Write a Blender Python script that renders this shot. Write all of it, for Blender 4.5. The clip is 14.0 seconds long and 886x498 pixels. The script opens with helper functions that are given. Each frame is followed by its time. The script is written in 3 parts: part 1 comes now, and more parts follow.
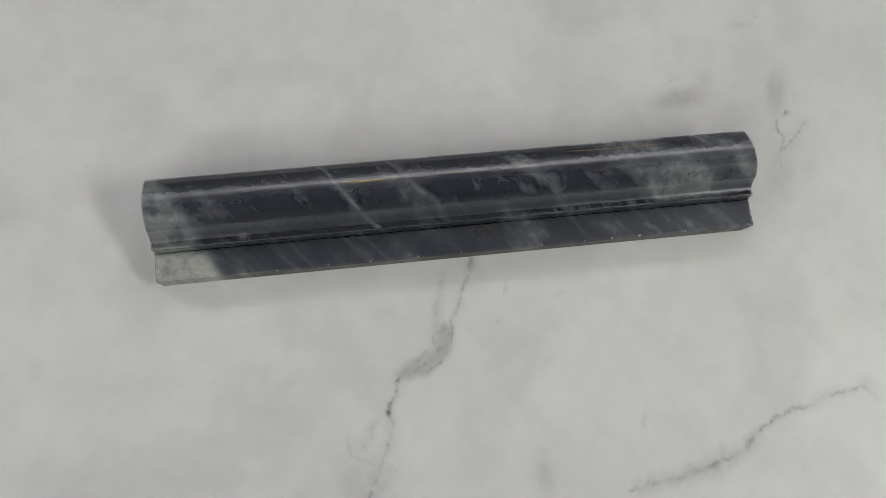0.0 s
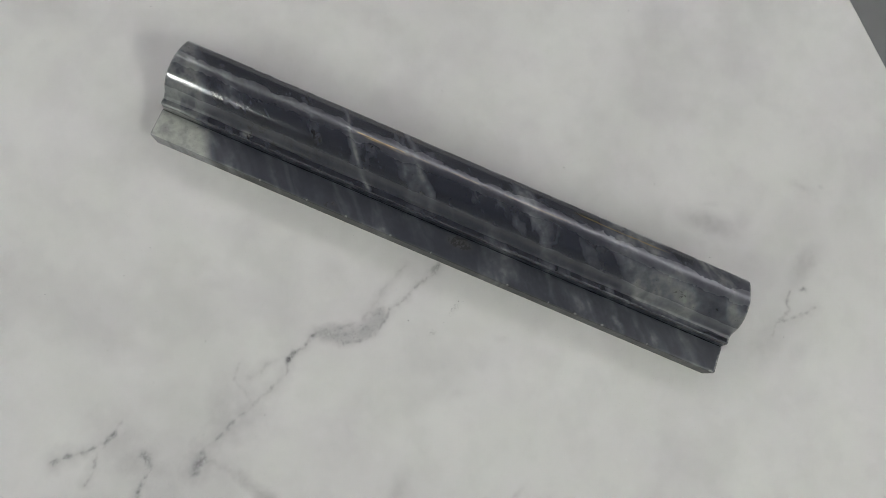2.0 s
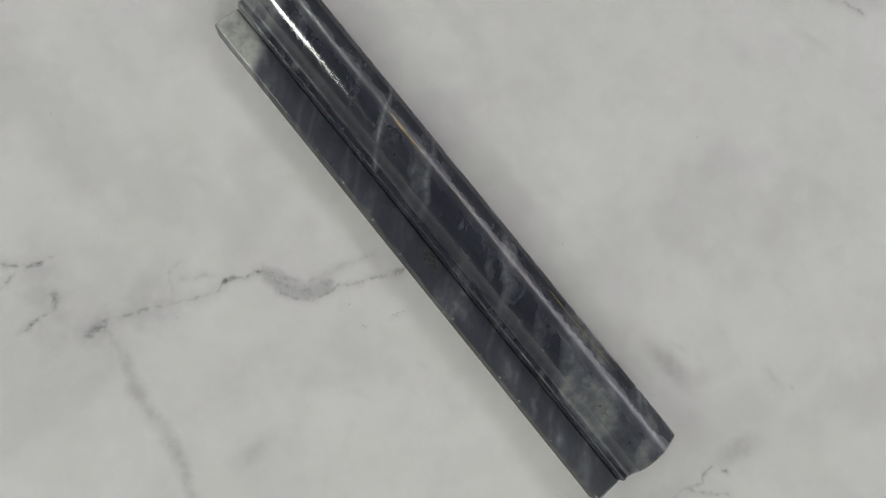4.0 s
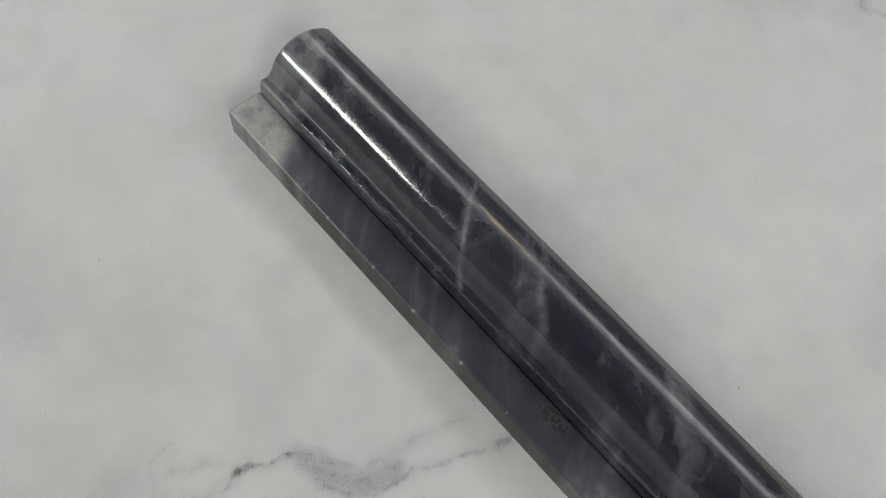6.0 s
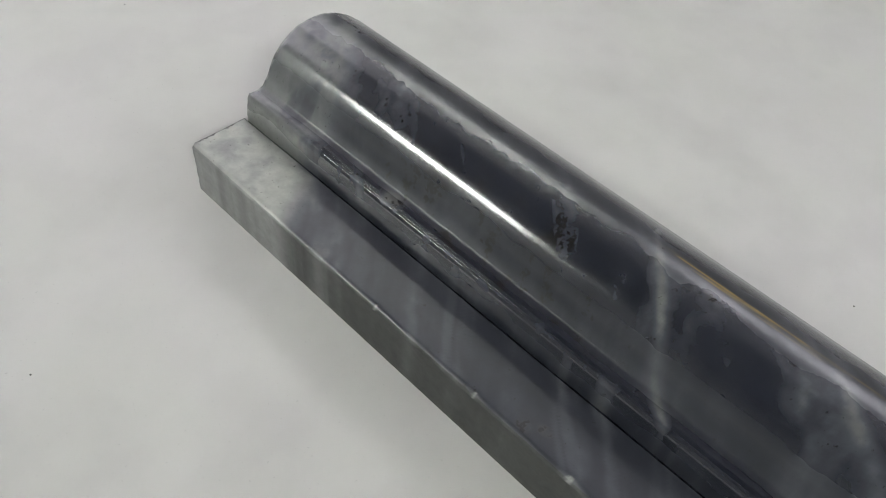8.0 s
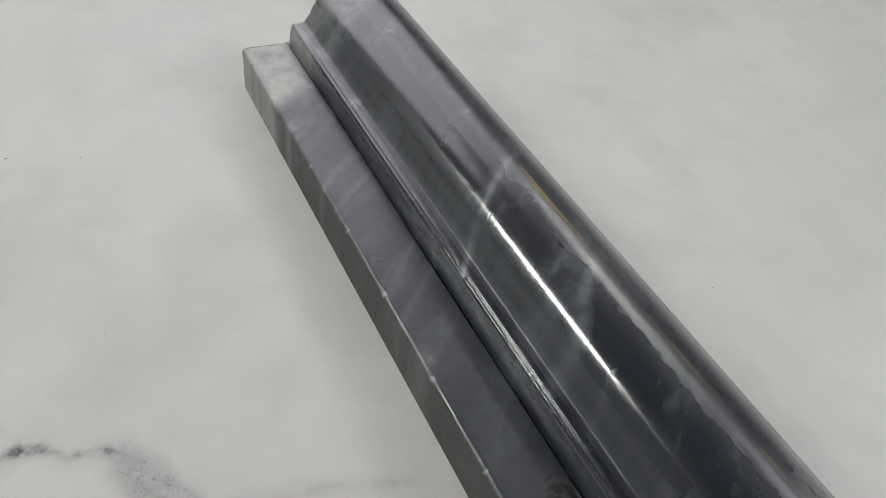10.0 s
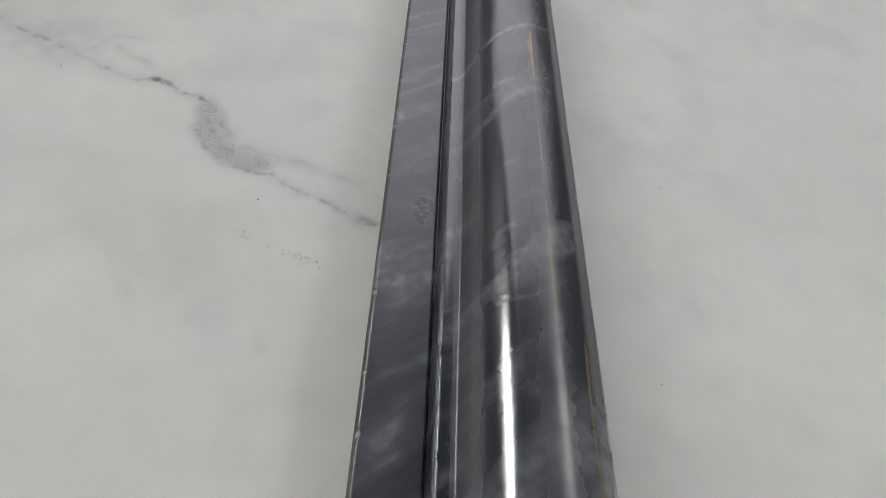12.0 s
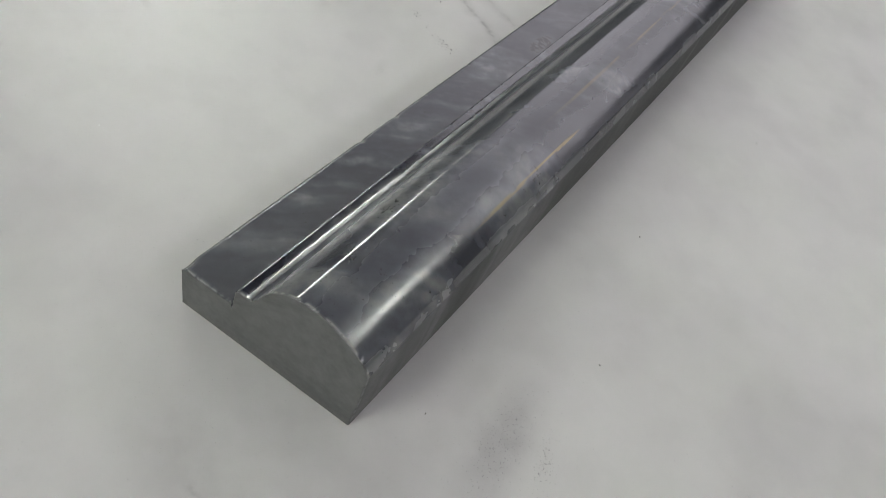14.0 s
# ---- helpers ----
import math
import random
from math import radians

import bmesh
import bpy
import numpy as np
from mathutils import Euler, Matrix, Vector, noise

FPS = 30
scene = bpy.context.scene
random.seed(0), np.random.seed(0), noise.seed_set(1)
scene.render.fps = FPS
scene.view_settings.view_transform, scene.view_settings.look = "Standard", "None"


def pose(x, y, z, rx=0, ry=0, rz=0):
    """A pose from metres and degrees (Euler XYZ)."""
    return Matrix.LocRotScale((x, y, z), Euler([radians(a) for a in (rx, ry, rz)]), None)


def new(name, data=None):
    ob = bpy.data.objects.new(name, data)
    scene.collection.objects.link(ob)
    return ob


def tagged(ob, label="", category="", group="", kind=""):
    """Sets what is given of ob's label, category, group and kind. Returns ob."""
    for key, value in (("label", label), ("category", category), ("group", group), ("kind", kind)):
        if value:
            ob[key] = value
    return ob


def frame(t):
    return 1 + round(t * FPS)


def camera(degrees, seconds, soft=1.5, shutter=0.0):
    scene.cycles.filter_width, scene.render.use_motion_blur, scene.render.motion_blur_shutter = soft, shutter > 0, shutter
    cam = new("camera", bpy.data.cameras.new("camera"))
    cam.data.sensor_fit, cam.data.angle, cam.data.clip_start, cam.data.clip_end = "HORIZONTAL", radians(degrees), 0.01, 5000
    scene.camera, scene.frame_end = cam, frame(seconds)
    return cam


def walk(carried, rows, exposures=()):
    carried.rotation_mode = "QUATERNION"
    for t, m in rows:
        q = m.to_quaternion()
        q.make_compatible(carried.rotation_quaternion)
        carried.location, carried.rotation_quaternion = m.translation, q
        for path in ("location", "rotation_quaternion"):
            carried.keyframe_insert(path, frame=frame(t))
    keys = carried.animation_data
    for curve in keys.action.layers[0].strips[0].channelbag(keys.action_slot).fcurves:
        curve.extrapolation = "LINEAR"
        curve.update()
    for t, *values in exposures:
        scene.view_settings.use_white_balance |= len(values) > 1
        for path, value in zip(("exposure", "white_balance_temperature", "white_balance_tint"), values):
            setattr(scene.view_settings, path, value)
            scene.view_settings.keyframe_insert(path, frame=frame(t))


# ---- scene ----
cam = camera(60.21, 14.0, 0.8)
PATH = [
    (0, pose(0.1018, -0.0559, 0.3921, 9.41, -4.86, -6.28)),
    (0.5, pose(0.1109, -0.0541, 0.3911, 8.13, -4.96, 0.66)),
    (1, pose(0.1197, -0.0624, 0.3909, 8.81, -5.50, 7.90)),
    (1.5, pose(0.1354, -0.0645, 0.3893, 8.91, -5.07, 15.19)),
    (2, pose(0.1436, -0.0665, 0.3881, 9.25, -5.70, 22.40)),
    (2.5, pose(0.1512, -0.0669, 0.3875, 9.35, -6.49, 29.39)),
    (2.7, pose(0.1555, -0.0675, 0.3873, 9.33, -6.72, 32.38)),
    (4.8, pose(0.1845, -0.0507, 0.3898, 10.73, -6.41, 55.31)),
    (5, pose(0.1808, -0.0565, 0.3804, 12.83, -6.71, 54.39)),
    (5.5, pose(0.1713, -0.0626, 0.3259, 18.37, -6.16, 50.82)),
    (6, pose(0.1625, -0.0705, 0.2565, 25.11, -5.47, 47.70)),
    (6.5, pose(0.1434, -0.0725, 0.1889, 31.45, -5.81, 45.24)),
    (7, pose(0.1212, -0.0623, 0.1348, 39.60, -6.25, 44.04)),
    (7.2, pose(0.1141, -0.0593, 0.1312, 40.03, -5.81, 42.83)),
    (9.3, pose(0.1607, -0.0577, 0.1272, 45.34, -5.32, 53.65)),
    (9.5, pose(0.1733, -0.0560, 0.1296, 46.40, -5.75, 56.12)),
    (10, pose(0.2024, -0.0509, 0.1364, 45.45, -6.66, 63.21)),
    (10.5, pose(0.2306, -0.0447, 0.1367, 46.11, -7.56, 70.03)),
    (11, pose(0.2572, -0.0356, 0.1434, 45.44, -8.21, 77.23)),
    (11.5, pose(0.2828, -0.0205, 0.1481, 44.44, -9.09, 84.51)),
    (12, pose(0.3070, -0.0021, 0.1481, 43.86, -9.39, 91.84)),
    (12.5, pose(0.3268, 0.0204, 0.1502, 44.19, -10.33, 99.44)),
    (13, pose(0.3492, 0.0453, 0.1415, 44.88, -9.50, 107.05)),
    (13.5, pose(0.3638, 0.0638, 0.1495, 42.65, -11.83, 115.80)),
    (14, pose(0.3741, 0.0787, 0.1546, 39.13, -13.94, 125.71)),
]
walk(cam, PATH, [(0, -0.86), (2.7, -0.84), (5.5, -0.89), (7, -0.78), (9.3, -0.73), (11, -0.87), (14, -0.95)])

# ---- light ----
world = bpy.data.worlds.new("world")
scene.world = world
world.use_nodes = True
wn = world.node_tree.nodes
sky = wn.new("ShaderNodeTexSky")
sky.sky_type, sky.sun_disc = "NISHITA", False
sky.sun_elevation, sky.sun_rotation = radians(35), radians(270)
world.node_tree.links.new(sky.outputs[0], wn["Background"].inputs[0])
wn["Background"].inputs[1].default_value = 0.1

ROOM = dict(x0=-1.9, x1=3.4, y0=-3.2, y1=2.3, floor=-0.75, ceiling=2.55)


# ---- materials ----
def material(name, rough=0.5, base=(0.5, 0.5, 0.5), ior=1.5):
    m = bpy.data.materials.new(name)
    m.use_nodes = True
    b = m.node_tree.nodes["Principled BSDF"]
    b.inputs["Base Color"].default_value = (*base, 1)
    b.inputs["Roughness"].default_value = rough
    b.inputs["IOR"].default_value = ior
    return m, m.node_tree.nodes, m.node_tree.links, b


def add(nodes, kind, **values):
    n = nodes.new("ShaderNode" + kind)
    for k, v in values.items():
        n.inputs[k].default_value = v
    return n


def noise_node(nodes, links, scale, detail=4.0, rough=0.5, coords=None):
    n = add(nodes, "TexNoise", Scale=scale, Detail=detail, Roughness=rough)
    links.new(coords, n.inputs["Vector"])
    return n.outputs["Fac"]


def ramp(nodes, links, fac, *stops):
    n = nodes.new("ShaderNodeValToRGB")
    el = n.color_ramp.elements
    while len(el) < len(stops):
        el.new(0.5)
    for e, (p, c) in zip(el, stops):
        e.position, e.color = p, (*c, 1)
    links.new(fac, n.inputs[0])
    return n.outputs[0]


def mix(nodes, links, fac, a, b, how="MIX"):
    n = nodes.new("ShaderNodeMix")
    n.data_type, n.blend_type = "RGBA", how
    for sock, v in ((n.inputs[0], fac), (n.inputs[6], a), (n.inputs[7], b)):
        if isinstance(v, bpy.types.NodeSocket):
            links.new(v, sock)
        else:
            sock.default_value = v if not isinstance(v, tuple) else (*v, 1)
    return n.outputs[2]


def attribute(nodes, name):
    n = nodes.new("ShaderNodeAttribute")
    n.attribute_name = name
    return n.outputs["Fac"]


def bump(nodes, links, b, height, strength, distance):
    n = add(nodes, "Bump", Strength=strength, Distance=distance)
    links.new(height, n.inputs["Height"])
    links.new(n.outputs[0], b.inputs["Normal"])


def plain_material(name, base, rough, scale=6.0, spread=0.06):
    m, nodes, links, b = material(name, rough, base)
    co = nodes.new("ShaderNodeTexCoord").outputs["Object"]
    fac = noise_node(nodes, links, scale, 5, 0.6, co)
    lo, hi = [tuple(c * (1 + s) for c in base) for s in (-spread, spread)]
    links.new(ramp(nodes, links, fac, (0.3, lo), (0.7, hi)), b.inputs["Base Color"])
    bump(nodes, links, b, noise_node(nodes, links, scale * 60, 3, 0.6, co), 0.1, 0.001)
    return m


def glow_material(name, colour, strength):
    m = bpy.data.materials.new(name)
    m.use_nodes = True
    nodes = m.node_tree.nodes
    nodes.remove(nodes["Principled BSDF"])
    e = add(nodes, "Emission", Color=(*colour, 1), Strength=strength)
    m.node_tree.links.new(e.outputs[0], nodes["Material Output"].inputs[0])
    return m


def stone_tone(nodes, links, co):
    """The tone of the marble with fine slanting streaks and soft clouds laid over it."""
    turn = add(nodes, "Mapping", Rotation=(0, 0, radians(48.2)), Scale=(1, 1, 1))
    links.new(co, turn.inputs["Vector"])
    stretch = add(nodes, "Mapping", Scale=(26, 150, 70))
    links.new(turn.outputs[0], stretch.inputs["Vector"])
    streak = add(nodes, "TexNoise", Scale=1.0, Detail=5.0, Roughness=0.5, Distortion=1.3)
    links.new(stretch.outputs[0], streak.inputs["Vector"])
    cloud = add(nodes, "TexNoise", Scale=38.0, Detail=4.0, Roughness=0.55, Distortion=0.8)
    links.new(co, cloud.inputs["Vector"])
    lines = add(nodes, "MapRange", **{"From Min": 0.47, "From Max": 0.78, "To Min": 0.0, "To Max": 0.075})
    links.new(streak.outputs["Fac"], lines.inputs["Value"])
    where = add(nodes, "MapRange", **{"From Min": 0.42, "From Max": 0.66, "To Min": 0.08, "To Max": 1.0})
    links.new(cloud.outputs["Fac"], where.inputs["Value"])
    both = nodes.new("ShaderNodeMath")
    both.operation = "MULTIPLY"
    links.new(lines.outputs[0], both.inputs[0])
    links.new(where.outputs[0], both.inputs[1])
    total = nodes.new("ShaderNodeMath")
    total.operation, total.use_clamp = "ADD", True
    links.new(attribute(nodes, "tone"), total.inputs[0])
    links.new(both.outputs[0], total.inputs[1])
    return total.outputs[0]


def polished_stone():
    m, nodes, links, b = material("polished_grey_marble", 0.1, ior=1.66)
    co = nodes.new("ShaderNodeTexCoord").outputs["Object"]
    grain = noise_node(nodes, links, 320, 6, 0.6, co)
    tint = ramp(nodes, links, stone_tone(nodes, links, co), (0.0, (0.017, 0.020, 0.030)), (0.3, (0.082, 0.087, 0.103)), (1.0, (0.40, 0.412, 0.37)))
    col = mix(nodes, links, 1.0, tint, ramp(nodes, links, grain, (0.32, (0.74,) * 3), (0.68, (1.05,) * 3)), "MULTIPLY")
    col = mix(nodes, links, attribute(nodes, "rust"), col, (0.075, 0.058, 0.045))
    dots = noise_node(nodes, links, 900, 3, 0.6, co)
    holes = ramp(nodes, links, sum_of(nodes, links, dots, attribute(nodes, "pit"), 0.4), (0.66, (0.0,) * 3), (0.76, (1.0,) * 3))
    col = mix(nodes, links, holes, col, (0.010, 0.009, 0.008))
    # warm reflections on the crest, put into colour and metallic
    gold_glint = attribute(nodes, "gold_glint")
    col = mix(nodes, links, gold_glint, col, (0.72, 0.52, 0.17))
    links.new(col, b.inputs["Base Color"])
    links.new(gold_glint, b.inputs["Metallic"])
    wear_shine = noise_node(nodes, links, 90, 4, 0.6, co)
    gloss = ramp(nodes, links, wear_shine, (0.35, (0.12,) * 3), (0.75, (0.20,) * 3))
    dull = add(nodes, "MapRange", **{"From Min": 0.0, "From Max": 3.0, "To Min": 0.0, "To Max": 0.36})
    links.new(attribute(nodes, "satin"), dull.inputs["Value"])
    links.new(mix(nodes, links, 1.0, gloss, dull.outputs[0], "ADD"), b.inputs["Roughness"])
    honed = add(nodes, "MapRange", **{"From Min": 1.8, "From Max": 3.0, "To Min": 0.8, "To Max": 0.25})
    links.new(attribute(nodes, "satin"), honed.inputs["Value"])
    links.new(honed.outputs[0], b.inputs["Specular IOR Level"])
    # polishing lines that run along the rail, over a fine pitting
    along = add(nodes, "Mapping", Scale=(9, 2600, 2600))
    links.new(co, along.inputs["Vector"])
    lines = noise_node(nodes, links, 1.0, 3, 0.6, along.outputs[0])
    bump(nodes, links, b, sum_of(nodes, links, noise_node(nodes, links, 2200, 3, 0.6, co), lines, 1.0), 0.015, 0.0001)
    return m


def sawn_stone():
    m, nodes, links, b = material("sawn_grey_marble", 0.62)
    co = nodes.new("ShaderNodeTexCoord").outputs["Object"]
    tone = stone_tone(nodes, links, co)
    grain = noise_node(nodes, links, 300, 6, 0.7, co)
    dark = ramp(nodes, links, grain, (0.3, (0.040, 0.042, 0.041)), (0.7, (0.066, 0.068, 0.066)))
    pale = ramp(nodes, links, grain, (0.3, (0.24, 0.243, 0.24)), (0.7, (0.33, 0.333, 0.33)))
    links.new(mix(nodes, links, tone, dark, pale), b.inputs["Base Color"])
    bump(nodes, links, b, noise_node(nodes, links, 900, 4, 0.7, co), 0.25, 0.0003)
    return m


def sum_of(nodes, links, a, b, scale=1.0):
    """a + scale * b."""
    n = nodes.new("ShaderNodeMath")
    n.operation = "MULTIPLY_ADD"
    links.new(b, n.inputs[0])
    n.inputs[1].default_value = scale
    links.new(a, n.inputs[2])
    return n.outputs[0]


def slab_stone():
    m, nodes, links, b = material("white_veined_slab", 0.42)
    co = nodes.new("ShaderNodeTexCoord").outputs["Object"]
    cloud = noise_node(nodes, links, 14, 8, 0.62, co)
    fine = noise_node(nodes, links, 900, 4, 0.7, co)
    dots = noise_node(nodes, links, 1500, 3, 0.65, co)
    base = ramp(nodes, links, cloud, (0.3, (0.588, 0.584, 0.567)), (0.7, (0.663, 0.659, 0.642)))
    grain = ramp(nodes, links, fine, (0.36, (0.5,) * 3), (0.56, (1.0,) * 3))
    tint = ramp(nodes, links, noise_node(nodes, links, 22, 3, 0.5, co), (0.38, (1.0, 1.0, 0.985)), (0.62, (1.0, 0.985, 0.995)))
    base = mix(nodes, links, 1.0, base, tint, "MULTIPLY")
    col = mix(nodes, links, attribute(nodes, "cloud"), base, (0.335, 0.325, 0.33))
    broken = add(nodes, "Math")
    broken.operation = "MULTIPLY"
    links.new(attribute(nodes, "vein"), broken.inputs[0])
    links.new(grain, broken.inputs[1])
    col = mix(nodes, links, broken.outputs[0], col, (0.12, 0.115, 0.12))
    speck = ramp(nodes, links, sum_of(nodes, links, dots, attribute(nodes, "speckle"), 0.42), (0.66, (0.0,) * 3), (0.82, (0.7,) * 3))
    col = mix(nodes, links, speck, col, (0.20, 0.192, 0.198))
    links.new(col, b.inputs["Base Color"])
    links.new(ramp(nodes, links, cloud, (0.3, (0.36,) * 3), (0.7, (0.46,) * 3)), b.inputs["Roughness"])
    bump(nodes, links, b, noise_node(nodes, links, 60, 4, 0.6, co), 0.05, 0.0008)
    return m


POLISHED, SAWN, SLAB = polished_stone(), sawn_stone(), slab_stone()
FLOOR = plain_material("grey_concrete", (0.26, 0.26, 0.265), 0.7, 3)
WALL = plain_material("grey_wall_paint", (0.18, 0.18, 0.185), 0.8, 2, 0.03)
CEILING = plain_material("grey_ceiling_paint", (0.12, 0.12, 0.124), 0.9, 2, 0.05)
FRAME = plain_material("grey_window_metal", (0.3, 0.3, 0.31), 0.4, 20, 0.03)
HOUSING = plain_material("white_lamp_housing", (0.75, 0.75, 0.75), 0.4, 20, 0.03)
BASE = plain_material("dark_table_base", (0.15, 0.15, 0.155), 0.5, 10, 0.05)
CRUMB = plain_material("dark_crumb", (0.16, 0.157, 0.15), 0.8, 900, 0.3)
CHIP = plain_material("white_crumb", (0.7, 0.7, 0.68), 0.7, 900, 0.1)
DAYLIGHT = glow_material("bright_overcast_distance", (1.0, 0.96, 1.04), 3.0)
HIGH_DAY = glow_material("bright_distance_above_roofs", (0.985, 0.96, 1.03), 11.0)
TUBE = glow_material("white_tube_glow", (0.965, 1.0, 0.93), 20.0)
SOUTH_TUBE = glow_material("south_white_tube_glow", (0.97, 1.0, 0.94), 108.0)
EAST_TUBE = glow_material("east_white_tube_glow", (0.97, 1.0, 0.94), 66.0)
NORTH_TUBE = glow_material("north_white_tube_glow", (0.965, 1.0, 0.93), 46.0)


# ---- mesh helpers ----
def box(bm, x0, x1, y0, y1, z0, z1):
    v = [bm.verts.new((x, y, z)) for z in (z0, z1) for x, y in ((x0, y0), (x1, y0), (x1, y1), (x0, y1))]
    for f in ((3, 2, 1, 0), (4, 5, 6, 7), (0, 1, 5, 4), (1, 2, 6, 5), (2, 3, 7, 6), (3, 0, 4, 7)):
        bm.faces.new([v[i] for i in f])
    return bm


def part(name, bm, mat, parent=None, label=""):
    me = bpy.data.meshes.new(name)
    bm.to_mesh(me)
    bm.free()
    me.materials.append(mat)
    ob = new(name, me)
    ob.parent = parent
    if label:
        tagged(ob, label)
    return ob


# ---- room ----
x0, x1, y0, y1, zf, zc = (ROOM[k] for k in ("x0", "x1", "y0", "y1", "floor", "ceiling"))
T = 0.2
tagged(part("floor", box(bmesh.new(), x0 - T, x1 + T, y0 - T, y1 + T, zf - 0.1, zf), FLOOR), "plain grey concrete floor below the table", "floor", kind="structure")
tagged(part("ceiling", box(bmesh.new(), x0 - T, x1 + T, y0 - T, y1 + T, zc, zc + 0.1), CEILING), "plain grey painted ceiling", "ceiling", kind="structure")
for name, b in (("wall_east", (x1, x1 + T, y0 - T, y1 + T)), ("wall_south", (x0, x1, y0 - T, y0))):
    tagged(part(name, box(bmesh.new(), *b, zf, zc), WALL), "plain grey painted wall", "wall", kind="structure")


def window_wall(name, number, place, turn, a0, a1, b0, b1, h0, h1, outside):
    """A wall from a0 to a1 with a window from b0 to b1 and h0 to h1, built along its own x and turned into place."""
    bm = bmesh.new()
    box(bm, a0, b0, 0, T, zf, zc)
    box(bm, b1, a1, 0, T, zf, zc)
    box(bm, b0, b1, 0, T, zf, h0)
    box(bm, b0, b1, 0, T, h1, zc)
    wall = tagged(part(name, bm, WALL), "grey painted wall round a wide window", "wall", kind="structure")
    wall.matrix_basis = pose(*place, 0, 0, turn)
    window = tagged(new("window_%d" % number), "wide window with a thin grey metal frame", "window", kind="structure")
    window.matrix_basis = pose(*place, 0, 0, turn)
    bm = bmesh.new()
    box(bm, b0, b0 + 0.03, 0.08, 0.12, h0, h1)
    box(bm, b1 - 0.03, b1, 0.08, 0.12, h0, h1)
    box(bm, b0 + 0.03, b1 - 0.03, 0.08, 0.12, h0, h0 + 0.03)
    box(bm, b0 + 0.03, b1 - 0.03, 0.08, 0.12, h1 - 0.03, h1)
    part("window_frame", bm, FRAME, window)
    sky_card = tagged(part("backdrop_%d" % number, box(bmesh.new(), b0 - 1.0, b1 + 1.0, 0.7, 0.75, h0 - 0.5, h1 + 0.9), outside), "bright overcast distance outside the window", "backdrop", kind="structure")
    sky_card.matrix_basis = pose(*place, 0, 0, turn)


window_wall("wall_west", 1, (x0, 0, 0), 90, y0 - T, y1, -1.25, 1.9, 0.7, 2.4, DAYLIGHT)
window_wall("wall_north", 2, (0, y1, 0), 0, x0 - T, x1, -0.5, 2.6, 1.75, 2.42, HIGH_DAY)


# ---- ceiling lamps ----
def panel_lamp(x, y, z, length, width, glow):
    lamp = tagged(new("panel_lamp"), "white rectangular panel lamp hung under the grey ceiling", "ceiling lamp", "panel lamps")
    lamp.location = (x, y, z)
    bm = bmesh.new()
    box(bm, -length / 2, length / 2, -width / 2, -width / 2 + 0.015, 0, 0.04)
    box(bm, -length / 2, length / 2, width / 2 - 0.015, width / 2, 0, 0.04)
    box(bm, -length / 2, -length / 2 + 0.015, -width / 2 + 0.015, width / 2 - 0.015, 0, 0.04)
    box(bm, length / 2 - 0.015, length / 2, -width / 2 + 0.015, width / 2 - 0.015, 0, 0.04)
    box(bm, -length / 2, length / 2, -width / 2, width / 2, 0.041, 0.05)
    part("frame", bm, HOUSING, lamp)
    part("diffuser", box(bmesh.new(), -length / 2 + 0.016, length / 2 - 0.016, -width / 2 + 0.016, width / 2 - 0.016, 0.004, 0.01), glow, lamp)
    for s in (-0.35, 0.35):
        part("hanger", box(bmesh.new(), s * length - 0.002, s * length + 0.002, -0.002, 0.002, 0.05, zc - z), HOUSING, lamp)
    return lamp


panel_lamp(-1.22, -1.80, 1.52, 0.80, 0.26, SOUTH_TUBE)
panel_lamp(2.30, -0.95, 2.0, 0.38, 1.6, EAST_TUBE)
panel_lamp(1.50, -0.75, 2.0, 0.60, 0.08, TUBE)
panel_lamp(-1.30, 1.90, 2.0, 0.90, 0.20, NORTH_TUBE)

# ---- table ----
EDGE_TURN = 46.4
table = tagged(new("table"), "table with a white grey-veined stone top", "table")
table.matrix_basis = pose(0, 0, 0, 0, 0, EDGE_TURN)


def lattice(seed, n=64):
    return np.random.RandomState(seed).rand(n, n)


def value_noise(x, y, seed):
    """Smooth noise from 0 to 1 with a period of 64 cells."""
    g = lattice(seed)
    xi, yi = np.floor(x).astype(int), np.floor(y).astype(int)
    u, v = x - xi, y - yi
    u, v = u * u * (3 - 2 * u), v * v * (3 - 2 * v)
    a, b = g[xi % 64, yi % 64], g[(xi + 1) % 64, yi % 64]
    c, d = g[xi % 64, (yi + 1) % 64], g[(xi + 1) % 64, (yi + 1) % 64]
    return (a * (1 - u) + b * u) * (1 - v) + (c * (1 - u) + d * u) * v


def fbm(x, y, seed, octaves=4):
    total, amp, norm = 0.0, 1.0, 0.0
    for o in range(octaves):
        total = total + amp * value_noise(x * 2 ** o + 7.3 * o, y * 2 ** o + 3.1 * o, seed + o)
        norm += amp
        amp *= 0.55
    return total / norm


def smooth(a, b, v):
    t = np.clip((v - a) / (b - a), 0, 1)
    return t * t * (3 - 2 * t)


def line_distance(x, y, pts):
    """Distance in mm from a bent line, and how far along it (0 to 1)."""
    pts = np.array(pts, float)
    best, along = np.full(x.shape, 1e9), np.zeros(x.shape)
    for n, (p, q) in enumerate(zip(pts[:-1], pts[1:])):
        d = q - p
        t = np.clip(((x - p[0]) * d[0] + (y - p[1]) * d[1]) / (d @ d), 0, 1)
        r = np.hypot(x - p[0] - t * d[0], y - p[1] - t * d[1])
        near = r < best
        best, along = np.where(near, r, best), np.where(near, (n + t) / (len(pts) - 1), along)
    return best, along


